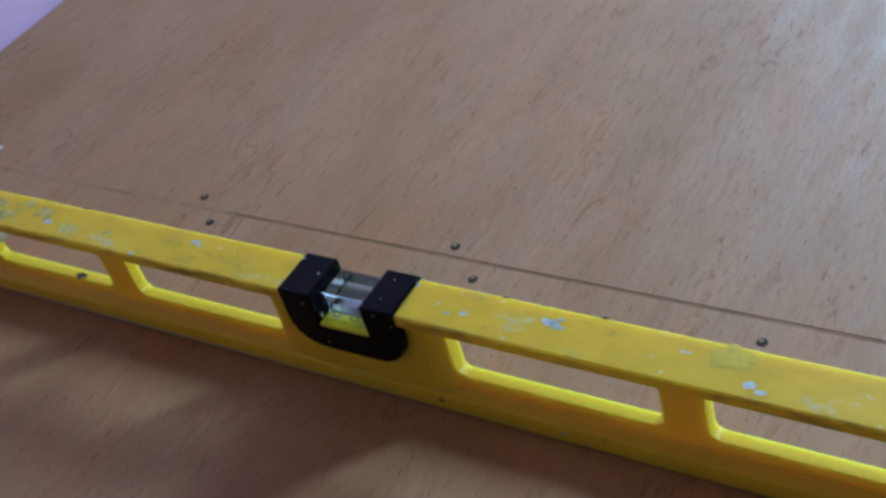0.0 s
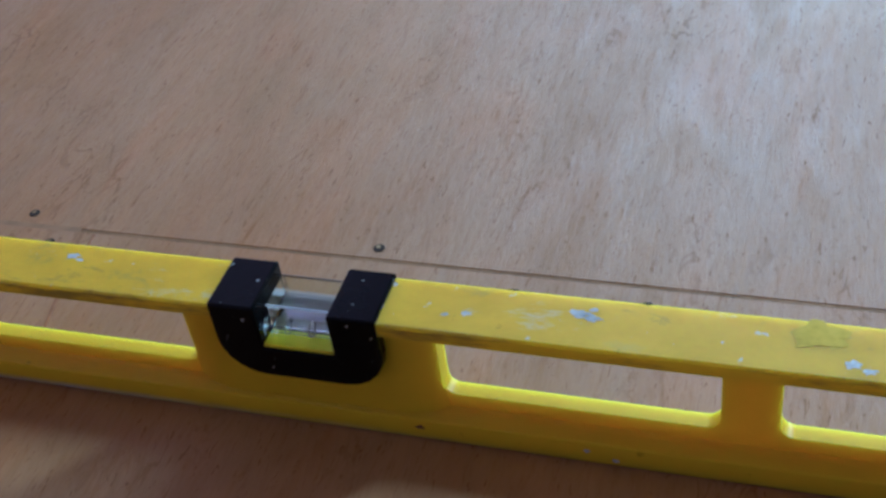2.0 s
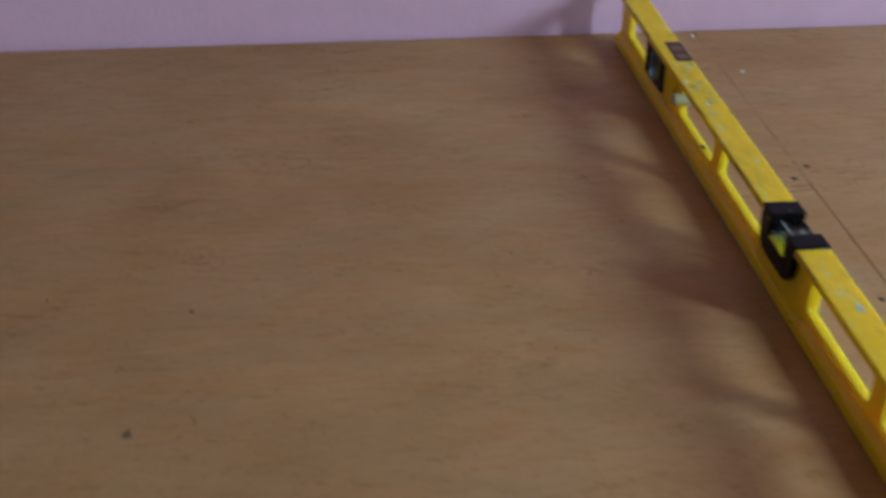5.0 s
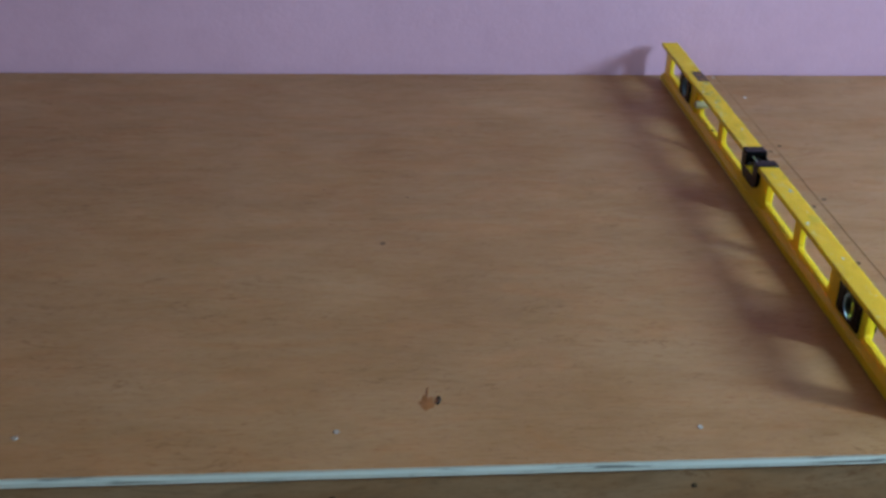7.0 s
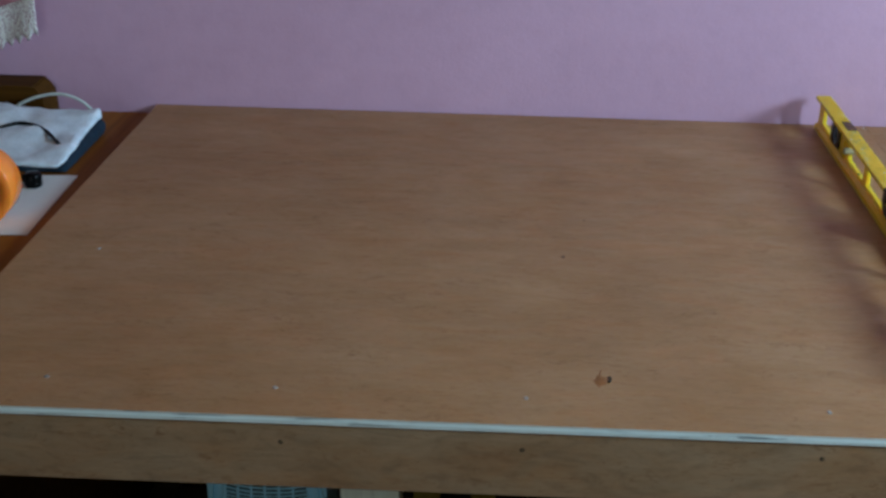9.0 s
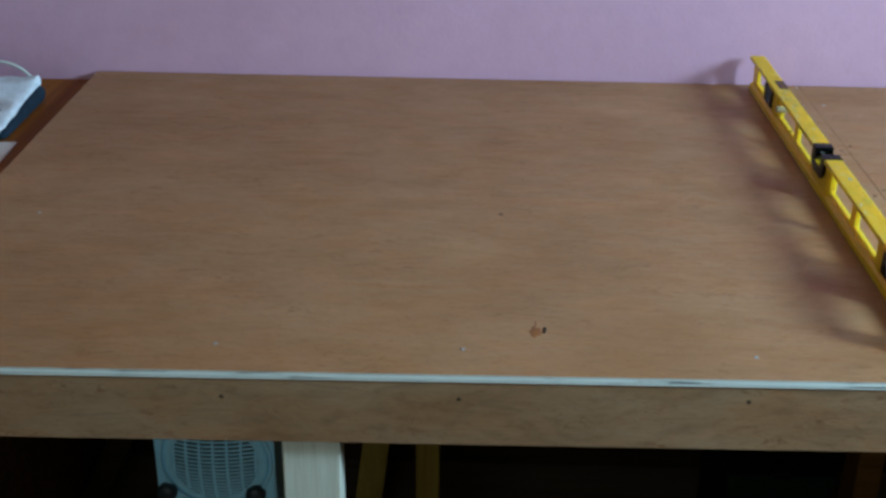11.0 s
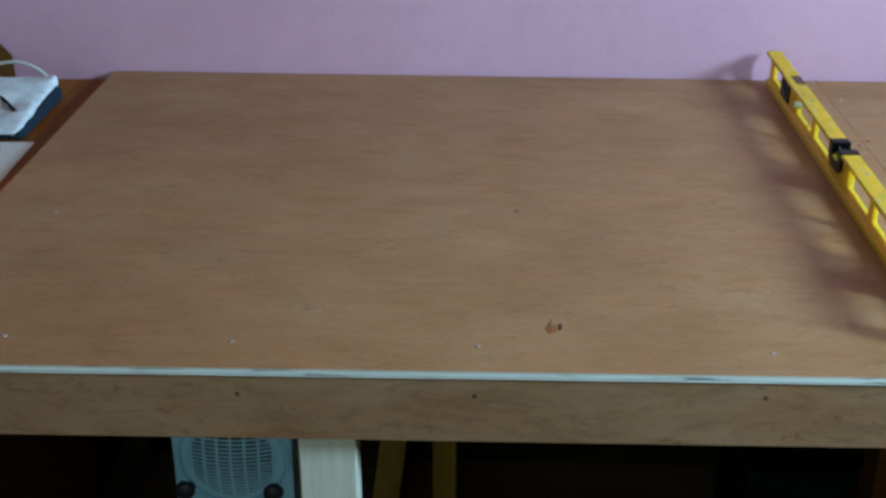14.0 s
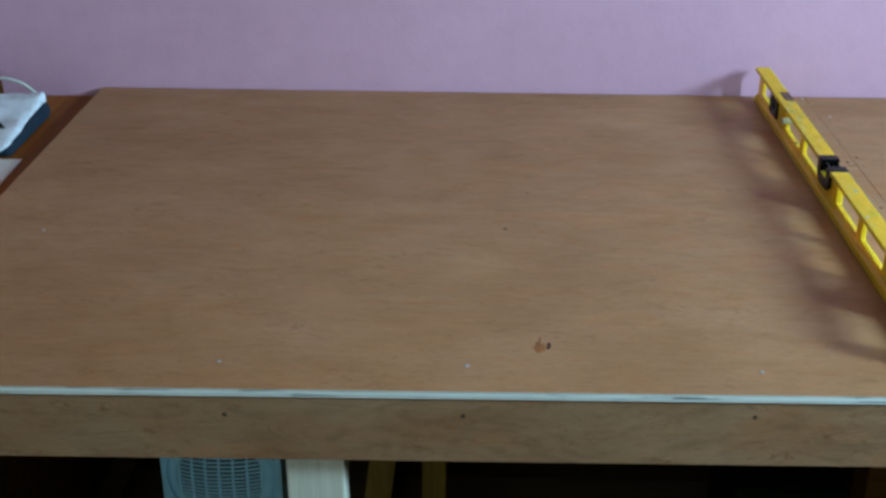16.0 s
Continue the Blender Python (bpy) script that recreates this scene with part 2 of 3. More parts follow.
M_TOP = plywood("plywood_face", (0.309, 0.171, 0.067), (0.337, 0.191, 0.079), (0.365, 0.211, 0.092), 0.45, spec=0.39)
M_APRON = plywood("plywood_apron", (0.218, 0.126, 0.058), (0.266, 0.165, 0.084), (0.312, 0.208, 0.115), 0.55, 0.9, figure=2.6, spec=0.35, veins=0.6)
M_EDGE = ply_edge()
M_PINE = lumber("pale_pine", (0.60, 0.61, 0.50), (0.70, 0.72, 0.61))
# Near-black stand-in for the deep shade under the bench.
M_UNDERDARK = lumber("under_bench_dark", (0.009, 0.006, 0.002), (0.016, 0.010, 0.004), 0, 0.05)
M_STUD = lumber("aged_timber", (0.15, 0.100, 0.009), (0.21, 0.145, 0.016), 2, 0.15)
M_BROWN = lumber("brown_varnish", (0.17, 0.057, 0.006), (0.28, 0.108, 0.011), 1, 0.18)
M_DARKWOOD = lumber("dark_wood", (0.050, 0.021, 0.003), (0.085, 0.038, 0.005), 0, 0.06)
M_WALL = painted_wall("pink_paint", (0.555, 0.350, 0.478), (0.615, 0.394, 0.538))
# Unseen room surfaces: colours chosen for the light they bounce onto the bench.
M_WHITE = painted_wall("tan_paint", (0.30, 0.178, 0.055), (0.36, 0.216, 0.072))
M_DIM = painted_wall("buff_paint", (0.28, 0.195, 0.095), (0.33, 0.235, 0.12))
M_FRAME = plain("white_gloss", (0.72, 0.72, 0.70), 0.4, wear=0.08)
M_DARKWALL = lumber("unseen_dark_wall", (0.085, 0.050, 0.022), (0.13, 0.078, 0.036))
M_FLOOR = lumber("floor_boards", (0.085, 0.058, 0.032), (0.125, 0.088, 0.050), 0)
M_YELLOW = level_yellow()
M_BLACK = black_plastic()
M_CLEAR = glass("clear_acrylic", (0.88, 0.94, 0.94), 0.03, 1.16)
M_GLINT = plain("edge_highlight", (0.70, 0.80, 0.82), 0.2, wear=0.05)
M_BUBBLE = glass("air_bubble", (0.92, 0.97, 0.90), 0.05, 1.06)
M_LENS = glass("frosted_lens", (0.86, 0.96, 0.98), 0.30, 1.12)
M_DRAB = plain("opaque_drab", (0.26, 0.21, 0.16), 0.3)
M_FLUID = glass("yellow_fluid", (0.85, 0.80, 0.05), 0.1)
M_SCREW = plain("worn_steel", (0.40, 0.29, 0.14), 0.55, 1.0, wear=0.5, scale=300)
M_TACK = plain("bright_zinc", (0.62, 0.62, 0.58), 0.45, 1.0, wear=0.2, scale=300)
M_HOLE = plain("dark_recess", (0.03, 0.02, 0.012), 0.9)
M_PAINT = plain("dried_paint", (0.74, 0.76, 0.70), 0.8, wear=0.5, scale=420)
M_DULL = plain("dull_stain", (0.62, 0.46, 0.03), 0.8, wear=0.25, scale=300)
M_SMEAR = plain("pale_smear", (0.67, 0.53, 0.11), 0.75, wear=0.45, scale=500)
M_PLUG = plain("cloudy_plastic", (0.42, 0.37, 0.20), 0.35)
M_LABEL = plain("brown_label", (0.045, 0.018, 0.012), 0.45, scale=200)
M_INK = plain("orange_ink", (0.17, 0.075, 0.03), 0.5, scale=200)
M_GREY = plain("grey_plastic", (0.44, 0.74, 0.90), 0.42, wear=0.08)
M_SLOT = plain("heater_inside", (0.02, 0.025, 0.03), 0.7)
M_KNOB = plain("charcoal_knob", (0.025, 0.03, 0.032), 0.45)
M_CLOTH = plain("white_fleece", (0.80, 0.88, 0.96), 0.95, wear=0.25, scale=240, bump=0.6)
M_DENIM = plain("navy_fabric", (0.004, 0.020, 0.042), 0.85, wear=0.35, scale=260, bump=0.5)
M_PAPER = plain("white_paper", (0.74, 0.74, 0.72), 0.8, wear=0.06)
M_TAPE = plain("orange_tape", (1.0, 0.30, 0.03), 0.10, wear=0.1, bump=0.02)
M_TAPE.node_tree.nodes["Principled BSDF"].inputs["Subsurface Weight"].default_value = 0.4
M_TAPE.node_tree.nodes["Principled BSDF"].inputs["Subsurface Radius"].default_value = (0.02, 0.008, 0.003)
M_CORE = plain("cardboard_core", (0.52, 0.33, 0.13), 0.8)
M_CABLE = plain("white_cable", (0.62, 0.66, 0.62), 0.5)
M_PINKCLOTH = plain("pink_curtain_cloth", (0.62, 0.30, 0.38), 0.9, wear=0.2, bump=0.4)
M_LACE = lace()
M_SPOT = plain("dark_spot", (0.15, 0.085, 0.045), 0.7)
M_FILLER = plain("brown_filler", (0.30, 0.170, 0.068), 0.8, wear=0.4, scale=150)
M_SMOOTHED = plain("sanded_filler", (0.37, 0.215, 0.095), 0.7, wear=0.4, scale=90)
M_STAIN = plain("orange_brown_stain", (0.30, 0.120, 0.022), 0.5, wear=0.3, scale=220)


# ---- builders ----
def thing(name, at, label="", category="", group="", kind=""):
    ob = new(name)
    ob.empty_display_size = 0.05
    ob.location = at
    return tagged(ob, label, category, group, kind)


def origin_of(ob):
    return ob.location + (origin_of(ob.parent) if ob.parent else Vector())


def part(name, bm, material, parent=None, label="", smooth=False):
    """Links a bmesh in world coordinates as one mesh object under a thing or a part."""
    bmesh.ops.recalc_face_normals(bm, faces=bm.faces)
    if parent is not None:
        bmesh.ops.translate(bm, verts=bm.verts, vec=-origin_of(parent))
    mesh = bpy.data.meshes.new(name)
    bm.to_mesh(mesh)
    bm.free()
    for m in material if isinstance(material, (list, tuple)) else [material]:
        mesh.materials.append(m)
    for p in mesh.polygons:
        p.use_smooth = smooth
    ob = new(name, mesh)
    ob.parent = parent
    return tagged(ob, label)


def box(x0, y0, z0, x1, y1, z1, bevel=0.0, segments=2, bm=None):
    own = bmesh.new()
    bmesh.ops.create_cube(own, size=1)
    for v in own.verts:
        v.co = Vector(((x0 + x1) / 2 + v.co.x * (x1 - x0), (y0 + y1) / 2 + v.co.y * (y1 - y0), (z0 + z1) / 2 + v.co.z * (z1 - z0)))
    if bevel:
        bmesh.ops.bevel(own, geom=own.edges[:], offset=bevel, segments=segments, affect="EDGES", profile=0.5)
    if bm is None:
        return own
    merge(bm, own)
    return bm


def merge(bm, other, m=None):
    mesh = bpy.data.meshes.new("joined")
    other.to_mesh(mesh)
    other.free()
    if m is not None:
        mesh.transform(m)
    bm.from_mesh(mesh)
    bpy.data.meshes.remove(mesh)
    return bm


def rod(a, b, r, sides=16, r2=None, bevel=0.0):
    """A closed cylinder from a to b."""
    bm = bmesh.new()
    a, b = Vector(a), Vector(b)
    bmesh.ops.create_cone(bm, cap_ends=True, segments=sides, radius1=r, radius2=r if r2 is None else r2, depth=(b - a).length)
    if bevel:
        rims = [e for e in bm.edges if abs(e.verts[0].co.z - e.verts[1].co.z) < 1e-6]
        bmesh.ops.bevel(bm, geom=rims, offset=bevel, segments=3, affect="EDGES", profile=0.5)
    turn = (b - a).to_track_quat("Z", "Y").to_matrix().to_4x4()
    bmesh.ops.transform(bm, verts=bm.verts, matrix=Matrix.Translation((a + b) / 2) @ turn)
    return bm


def lathe(profile, m, sides=40, closed=False):
    """Turns (radius, height) pairs round z and lays the body at m."""
    bm = bmesh.new()
    rings = []
    for r, z in profile:
        rings.append([bm.verts.new((r * math.cos(2 * math.pi * k / sides), r * math.sin(2 * math.pi * k / sides), z)) for k in range(sides)])
    for a, b in list(zip(rings, rings[1:])) + ([(rings[-1], rings[0])] if closed else []):
        for k in range(sides):
            bm.faces.new((a[k], a[(k + 1) % sides], b[(k + 1) % sides], b[k]))
    if not closed:
        bm.faces.new(rings[0][::-1])
        bm.faces.new(rings[-1])
    bmesh.ops.transform(bm, verts=bm.verts, matrix=m)
    return bm


def prism(outline, axis, low, high):
    """Extrudes an outline of pairs along an axis: 'x' takes (y, z), 'y' takes (x, z), 'z' takes (x, y)."""
    put = {"x": lambda p, d: (d, p[0], p[1]), "y": lambda p, d: (p[0], d, p[1]), "z": lambda p, d: (p[0], p[1], d)}[axis]
    bm = bmesh.new()
    a, b = [bm.verts.new(put(p, low)) for p in outline], [bm.verts.new(put(p, high)) for p in outline]
    bm.faces.new(a)
    bm.faces.new(b[::-1])
    for k in range(len(a)):
        bm.faces.new((a[k], b[k], b[(k + 1) % len(a)], a[(k + 1) % len(a)]))
    bmesh.ops.recalc_face_normals(bm, faces=bm.faces)
    return bm


def tube(points, r, sides=8, rounds=10):
    """A round cord along a smooth line through the points."""
    pts = [Vector(p) for p in points]
    fine = []
    for i in range(len(pts) - 1):
        p0, p1, p2, p3 = pts[max(i - 1, 0)], pts[i], pts[i + 1], pts[min(i + 2, len(pts) - 1)]
        for k in range(rounds):
            t = k / rounds
            fine.append(0.5 * (2 * p1 + (p2 - p0) * t + (2 * p0 - 5 * p1 + 4 * p2 - p3) * t * t + (3 * p1 - p0 - 3 * p2 + p3) * t ** 3))
    fine.append(pts[-1])
    bm, rings, side = bmesh.new(), [], Vector((0.3, 0.2, 1)).normalized()
    for i, p in enumerate(fine):
        ahead = (fine[min(i + 1, len(fine) - 1)] - fine[max(i - 1, 0)]).normalized()
        u = (side - ahead * side.dot(ahead)).normalized()
        v = ahead.cross(u)
        rings.append([bm.verts.new(p + r * (math.cos(6.2832 * k / sides) * u + math.sin(6.2832 * k / sides) * v)) for k in range(sides)])
    for a, b in zip(rings, rings[1:]):
        for k in range(sides):
            bm.faces.new((a[k], a[(k + 1) % sides], b[(k + 1) % sides], b[k]))
    bm.faces.new(rings[0][::-1])
    bm.faces.new(rings[-1])
    return bm


def cut(bm, cutters, how="DIFFERENCE"):
    """The body less the cutters, or joined with them."""
    mesh, hole = bpy.data.meshes.new("body"), bpy.data.meshes.new("cutter")
    bm.to_mesh(mesh)
    bm.free()
    joined = bmesh.new()
    for c in cutters:
        merge(joined, c)
    joined.to_mesh(hole)
    joined.free()
    a, b = new("body_raw", mesh), new("cutter_raw", hole)
    mod = a.modifiers.new("cut", "BOOLEAN")
    mod.object, mod.operation, mod.solver = b, how, "EXACT"
    bpy.context.view_layer.update()
    result = bpy.data.meshes.new_from_object(a.evaluated_get(bpy.context.evaluated_depsgraph_get()))
    out = bmesh.new()
    out.from_mesh(result)
    bpy.data.objects.remove(a)
    bpy.data.objects.remove(b)
    return out


def rounded(y0, y1, z0, z1, r, low_only=True, steps=5):
    """A rectangle with rounded lower (or all) corners, as (y, z) pairs."""
    out = []
    for cy, cz, start, on in ((y0 + r, z0 + r, 180, True), (y1 - r, z0 + r, 270, True), (y1 - r, z1 - r, 0, not low_only), (y0 + r, z1 - r, 90, not low_only)):
        if on:
            for k in range(steps + 1):
                a = radians(start + 90 * k / steps)
                out.append((cy + r * math.cos(a), cz + r * math.sin(a)))
        else:
            out.append((y1 if start == 0 else y0, z1))
    return out


def blob(x, y, z, r, seed, flat=0.06):
    rng = random.Random(seed)
    bm = bmesh.new()
    bmesh.ops.create_icosphere(bm, subdivisions=3, radius=1)
    shift = [rng.uniform(0, 9) for _ in range(2)]
    for v in bm.verts:
        k = r * (1 + 0.9 * noise.noise(Vector((v.co.x * 2.4 + shift[0], v.co.y * 1.6 + shift[1], 0))) + 0.45 * noise.noise(Vector((v.co.x * 6 + shift[1], v.co.y * 6 + shift[0], 0))))
        v.co = Vector((x + v.co.x * k * 0.68, y + v.co.y * k * 1.12, z + v.co.z * r * flat))
    return bm


# ---- room ----
FLOOR, CEIL = -0.78, 1.72
X0, X1, Y0 = -1.9, 2.45, -5.2


def structure(name, bm, material, label, category):
    return tagged(part(name, bm, material), label, category, kind="structure")


structure("floor", box(X0 - 0.1, Y0 - 0.1, FLOOR - 0.06, X1 + 0.1, 0.1, FLOOR), M_FLOOR, "unseen dark brown floor, toned to limit bounce light", "floor")
structure("ceiling", box(X0 - 0.1, Y0 - 0.1, CEIL, X1 + 0.1, 0.1, CEIL + 0.08), M_WHITE, "unseen tan ceiling, coloured to warm the bounce light", "ceiling")
structure("wall_north", box(X0 - 0.1, 0, FLOOR, X1 + 0.1, 0.1, CEIL), M_WALL, "pink painted plaster wall behind the bench", "wall")
structure("wall_south", cut(box(X0 - 0.1, Y0 - 0.1, FLOOR, X1 + 0.1, Y0, CEIL), [box(SX0, Y0 - 0.15, SZ0, SX1, Y0 + 0.05, SZ1)]), M_DIM, "unseen buff wall with a window opening, coloured for bounce light", "wall")
# Out of view; kept dark so little light returns to the left.
structure("wall_west", box(X0 - 0.1, Y0, FLOOR, X0, 0, CEIL), M_DARKWALL, "unseen dark brown wall, toned to dim the left side", "wall")
wall = box(X1, Y0, FLOOR, X1 + 0.1, 0, CEIL)
wall = cut(wall, [box(X1 - 0.05, WY0, WZ0, X1 + 0.15, WY1, WZ1), box(X1 - 0.05, VY0, VZ0, X1 + 0.15, VY1, VZ1)])
structure("wall_east", wall, M_WHITE, "unseen tan wall with a window opening, coloured for bounce light", "wall")


def window(name, y0, y1, z0, z1):
    win = thing(name, (X1 + 0.05, (y0 + y1) / 2, z0), "unseen white framed window letting in daylight", "window", kind="structure")
    ring = cut(box(X1 + 0.06, y0, z0, X1 + 0.095, y1, z1), [box(X1, y0 + 0.03, z0 + 0.03, X1 + 0.2, y1 - 0.03, z1 - 0.03)])
    part("window_frame", ring, M_FRAME, win)
    part("window_sill", box(X1 - 0.03, y0 - 0.03, z0 - 0.03, X1 + 0.058, y1 + 0.03, z0 - 0.002, 0.004), M_FRAME, win)


window("window_1", WY0, WY1, WZ0, WZ1)
# Frame round the added sheen opening.
window("window_2", VY0, VY1, VZ0, VZ1)
win = thing("window_3", ((SX0 + SX1) / 2, Y0 - 0.05, SZ0), "unseen white framed window letting in daylight", "window", kind="structure")
part("window_frame", cut(box(SX0, Y0 - 0.095, SZ0, SX1, Y0 - 0.06, SZ1), [box(SX0 + 0.03, Y0 - 0.2, SZ0 + 0.03, SX1 - 0.03, Y0, SZ1 - 0.03)]), M_FRAME, win)
part("window_sill", box(SX0 - 0.03, Y0 - 0.058, SZ0 - 0.03, SX1 + 0.03, Y0 + 0.03, SZ0 - 0.002, 0.004), M_FRAME, win)

# ---- workbench ----
SEAM, RIGHT, THICK = 1.231, 2.30, 0.0090
bench = thing("workbench", (1.15, -0.5, FLOOR), "workbench with reddish plywood top, plywood apron and timber legs", "workbench")


def front(x):
    """The front edge, which runs slightly out of square with the wall."""
    return -1.0071 + 0.0145 * x


def sheet(x0, x1):
    bm = prism([(x0, front(x0)), (x1, front(x1)), (x1, -0.0065), (x0, -0.0065)], "z", -THICK, 0.0)
    bmesh.ops.bevel(bm, geom=bm.edges[:], offset=0.00035, segments=2, affect="EDGES")
    bm.normal_update()
    for f in bm.faces:
        f.material_index = 1 if f.normal.y < -0.6 or (x0 == 0.0 and f.normal.x < -0.6) else 0
    return bm


def skewed(x0, d0, z0, x1, d1, z1):
    """A board along the front edge, d0 to d1 behind it."""
    bm = prism([(x0, front(x0) + d0), (x1, front(x1) + d0), (x1, front(x1) + d1), (x0, front(x0) + d1)], "z", z0, z1)
    bmesh.ops.bevel(bm, geom=bm.edges[:], offset=0.001, segments=2, affect="EDGES", profile=0.5)
    return bm


part("top_sheet", sheet(0.0, SEAM - 0.0007), [M_TOP, M_EDGE], bench, "reddish plywood sheet with a pale sawn edge")
part("top_sheet", sheet(SEAM + 0.0007, RIGHT), [M_TOP, M_EDGE], bench, "reddish plywood sheet with a pale sawn edge")
part("seam_filler", box(SEAM - 0.00068, front(SEAM) + 0.002, -0.006, SEAM + 0.00068, -0.335, -0.00025), M_FILLER, bench, "brown filler in the joint")
part("seam_filler", prism([(SEAM - 0.00068, -0.006), (SEAM + 0.00068, -0.006), (SEAM + 0.00068, -0.0004), (SEAM + 0.0016, 0.00006), (SEAM - 0.0016, 0.00006), (SEAM - 0.00068, -0.0004)], "y", -0.3349, -0.0066), M_SMOOTHED, bench, "sanded filler in the joint")
part("grain_line", tube([(1.2290, -0.3430, -0.0009), (1.208, -0.3455, -0.0007), (1.188, -0.3475, -0.0008), (1.168, -0.3520, -0.0010)], 0.0012), M_STAIN, bench, "reddish scratch across the joint strip")
part("apron", skewed(0.107, 0.003, -0.0875, RIGHT - 0.05, 0.021, -THICK - 0.0002), M_APRON, bench, "brown plywood apron board with screws")
part("rear_rail", box(0.05, -0.045, -0.098, RIGHT - 0.05, -0.005, -THICK - 0.0002, 0.001, 1), M_STUD, bench)
for x in (0.12, 1.211, RIGHT - 0.12):
    part("cross_rail", box(x, front(x) + 0.0225, -0.080, x + 0.04, -0.046, -THICK - 0.0002, 0.001, 1), M_STUD, bench)
# Added sheet: blacks out the wall below the top where shade falls.
part("dark_backing", box(-0.002, -0.060, FLOOR + 0.002, RIGHT - 0.05, -0.046, -0.100), M_UNDERDARK, bench, "added near-black sheet standing in for under-bench shade")
part("front_leg", box(0.4635, -0.9745, FLOOR, 0.5265, -0.935, -0.0805, 0.002), M_PINE, bench, "pale unpainted pine leg")
part("front_leg", box(2.0, -0.9745, FLOOR, 2.068, -0.935, -0.0805, 0.002), M_PINE, bench, "pale unpainted pine leg")
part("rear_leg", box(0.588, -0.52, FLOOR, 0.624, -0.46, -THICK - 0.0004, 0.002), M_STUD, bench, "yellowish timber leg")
# Same timber as the other rear leg, its colour darkened for the shade.
part("rear_leg", box(1.262, -0.52, FLOOR, 1.30, -0.46, -0.0805, 0.002), M_DARKWOOD, bench, "timber leg, coloured darker than its pair for under-bench shade")


def screw(x, y, up, r=0.0042, tilt=0.0, bright=False):
    """A countersunk screw with a crossed recess: on the top if up, else on the apron."""
    m = Matrix.Translation((x, y, 0.0002)) if up else pose(x, front(x) + 0.0028, y, 90, 0, 0)
    if bright:
        part("screw_head", lathe([(r * 0.7, -0.0005), (r, 0.0), (r * 0.8, 0.0006), (r * 0.3, 0.0004)], m @ pose(0, 0, 0, 12, 8, 0), 12), M_TACK, bench)
        return
    ob = part("screw_hole", lathe([(0.0002, -0.0012), (r * 1.2, -0.0010), (r * 1.25, -0.0001), (r * 1.15, 0.0001)], m, 14), M_HOLE, bench)
    bm = lathe([(r * 0.50, 0.00005), (r * 0.54, 0.00018), (r * 0.4, 0.00022)], m @ pose(r * 0.3, r * 0.2, 0, tilt, 5, 25), 12)
    part("screw_head", bm, M_SCREW, ob)


for x, y in ((0.394, -0.947), (0.656, -0.946), (0.964, -0.948), (0.099, -0.621), (1.226, -0.020), (1.249, -0.112), (0.15, -0.945)):
    screw(x, y, True, 0.0027, 3, True)
for x, y in ((1.219, -0.5), (1.2385, -0.479), (1.221, -0.324),
             (1.2395, -0.305), (1.217, -0.647)):
    screw(x, y, True, 0.0021, 3)
for x, z in ((0.408, -0.0325), (0.653, -0.031), (0.951, -0.028), (1.25, -0.028), (1.62, -0.030)):
    screw(x, z, False, 0.0020)

# ---- spirit level ----
LX, LY, LONG, HIGH, HALF = 1.148, -0.033, 0.914, 0.060, 0.012
level = thing("spirit_level", (LX, LY - LONG / 2, 0.0), "worn yellow plastic spirit level with black vial holders", "spirit level")


def along(s):
    return LY - s


FOOT, WEB = 0.0085, 0.0030
side = [(FOOT, 0.0008), (FOOT, 0.0092), (FOOT - 0.0008, 0.0104), (0.0046, 0.0124), (WEB, 0.0142), (WEB, 0.0510), (0.0045, 0.0532), (HALF - 0.0005, 0.0542), (HALF, 0.0546), (HALF, 0.0592), (HALF - 0.0008, HIGH)]
outline = [(LX + x, z) for x, z in side] + [(LX - x, z) for x, z in side[::-1]]
body = prism(outline, "y", along(LONG), along(0))
pads = [box(LX - 0.0075, along(b), 0.0170, LX + 0.0075, along(a), 0.0530, 0.0015) for a, b in ((0.110, 0.190), (0.724, 0.804))]
thick = [(0.4085, WEB + 0.0002), (0.4150, 0.0062), (0.4225, 0.0080), (0.4925, 0.0080), (0.5000, 0.0062), (0.5060, WEB + 0.0002)]
pads.append(prism([(LX - x, along(t)) for t, x in thick] + [(LX + x, along(t)) for t, x in thick[::-1]], "z", 0.0128, 0.0540))
for pad in pads:
    body = cut(body, [pad], "UNION")
WINDOWS = ((0.030, 0.108), (0.205, 0.295), (0.314, 0.409), (0.505, 0.600), (0.619, 0.709), (0.806, 0.884))
holes = [prism(rounded(along(b), along(a), 0.0205, 0.0516, 0.005), "x", LX - 0.03, LX + 0.03) for a, b in WINDOWS]
holes.append(prism(rounded(along(0.4882), along(0.4268), 0.0288, 0.08, 0.0157), "x", LX - 0.02, LX + 0.02))
holes += [box(LX - 0.02, along(c + 0.0272), 0.0212, LX + 0.02, along(c - 0.0272), 0.0535) for c in (0.139, 0.775)]
body = cut(body, holes)
ob = part("body", body, M_YELLOW, level, "yellow moulded I-beam with six cut-out windows")
mod = ob.modifiers.new("edges", "BEVEL")
mod.width, mod.segments, mod.limit_method, mod.angle_limit = 0.0013, 3, "ANGLE", radians(38)
for p in ob.data.polygons:
    p.use_smooth = True
mod = ob.modifiers.new("normals", "WEIGHTED_NORMAL")
mod.keep_sharp = True

# centre holder: a U of black plastic with a clear vial in its notch
C = 0.4575
u = rounded(along(C + 0.0309), along(C - 0.0309), 0.0285, HIGH + 0.0012, 0.016)
cap = prism(u, "x", LX - HALF - 0.0006, LX + HALF + 0.0006)
cap = cut(cap, [box(LX - 0.03, along(C + 0.0132), 0.0425, LX + 0.03, along(C - 0.0132), 0.09)])
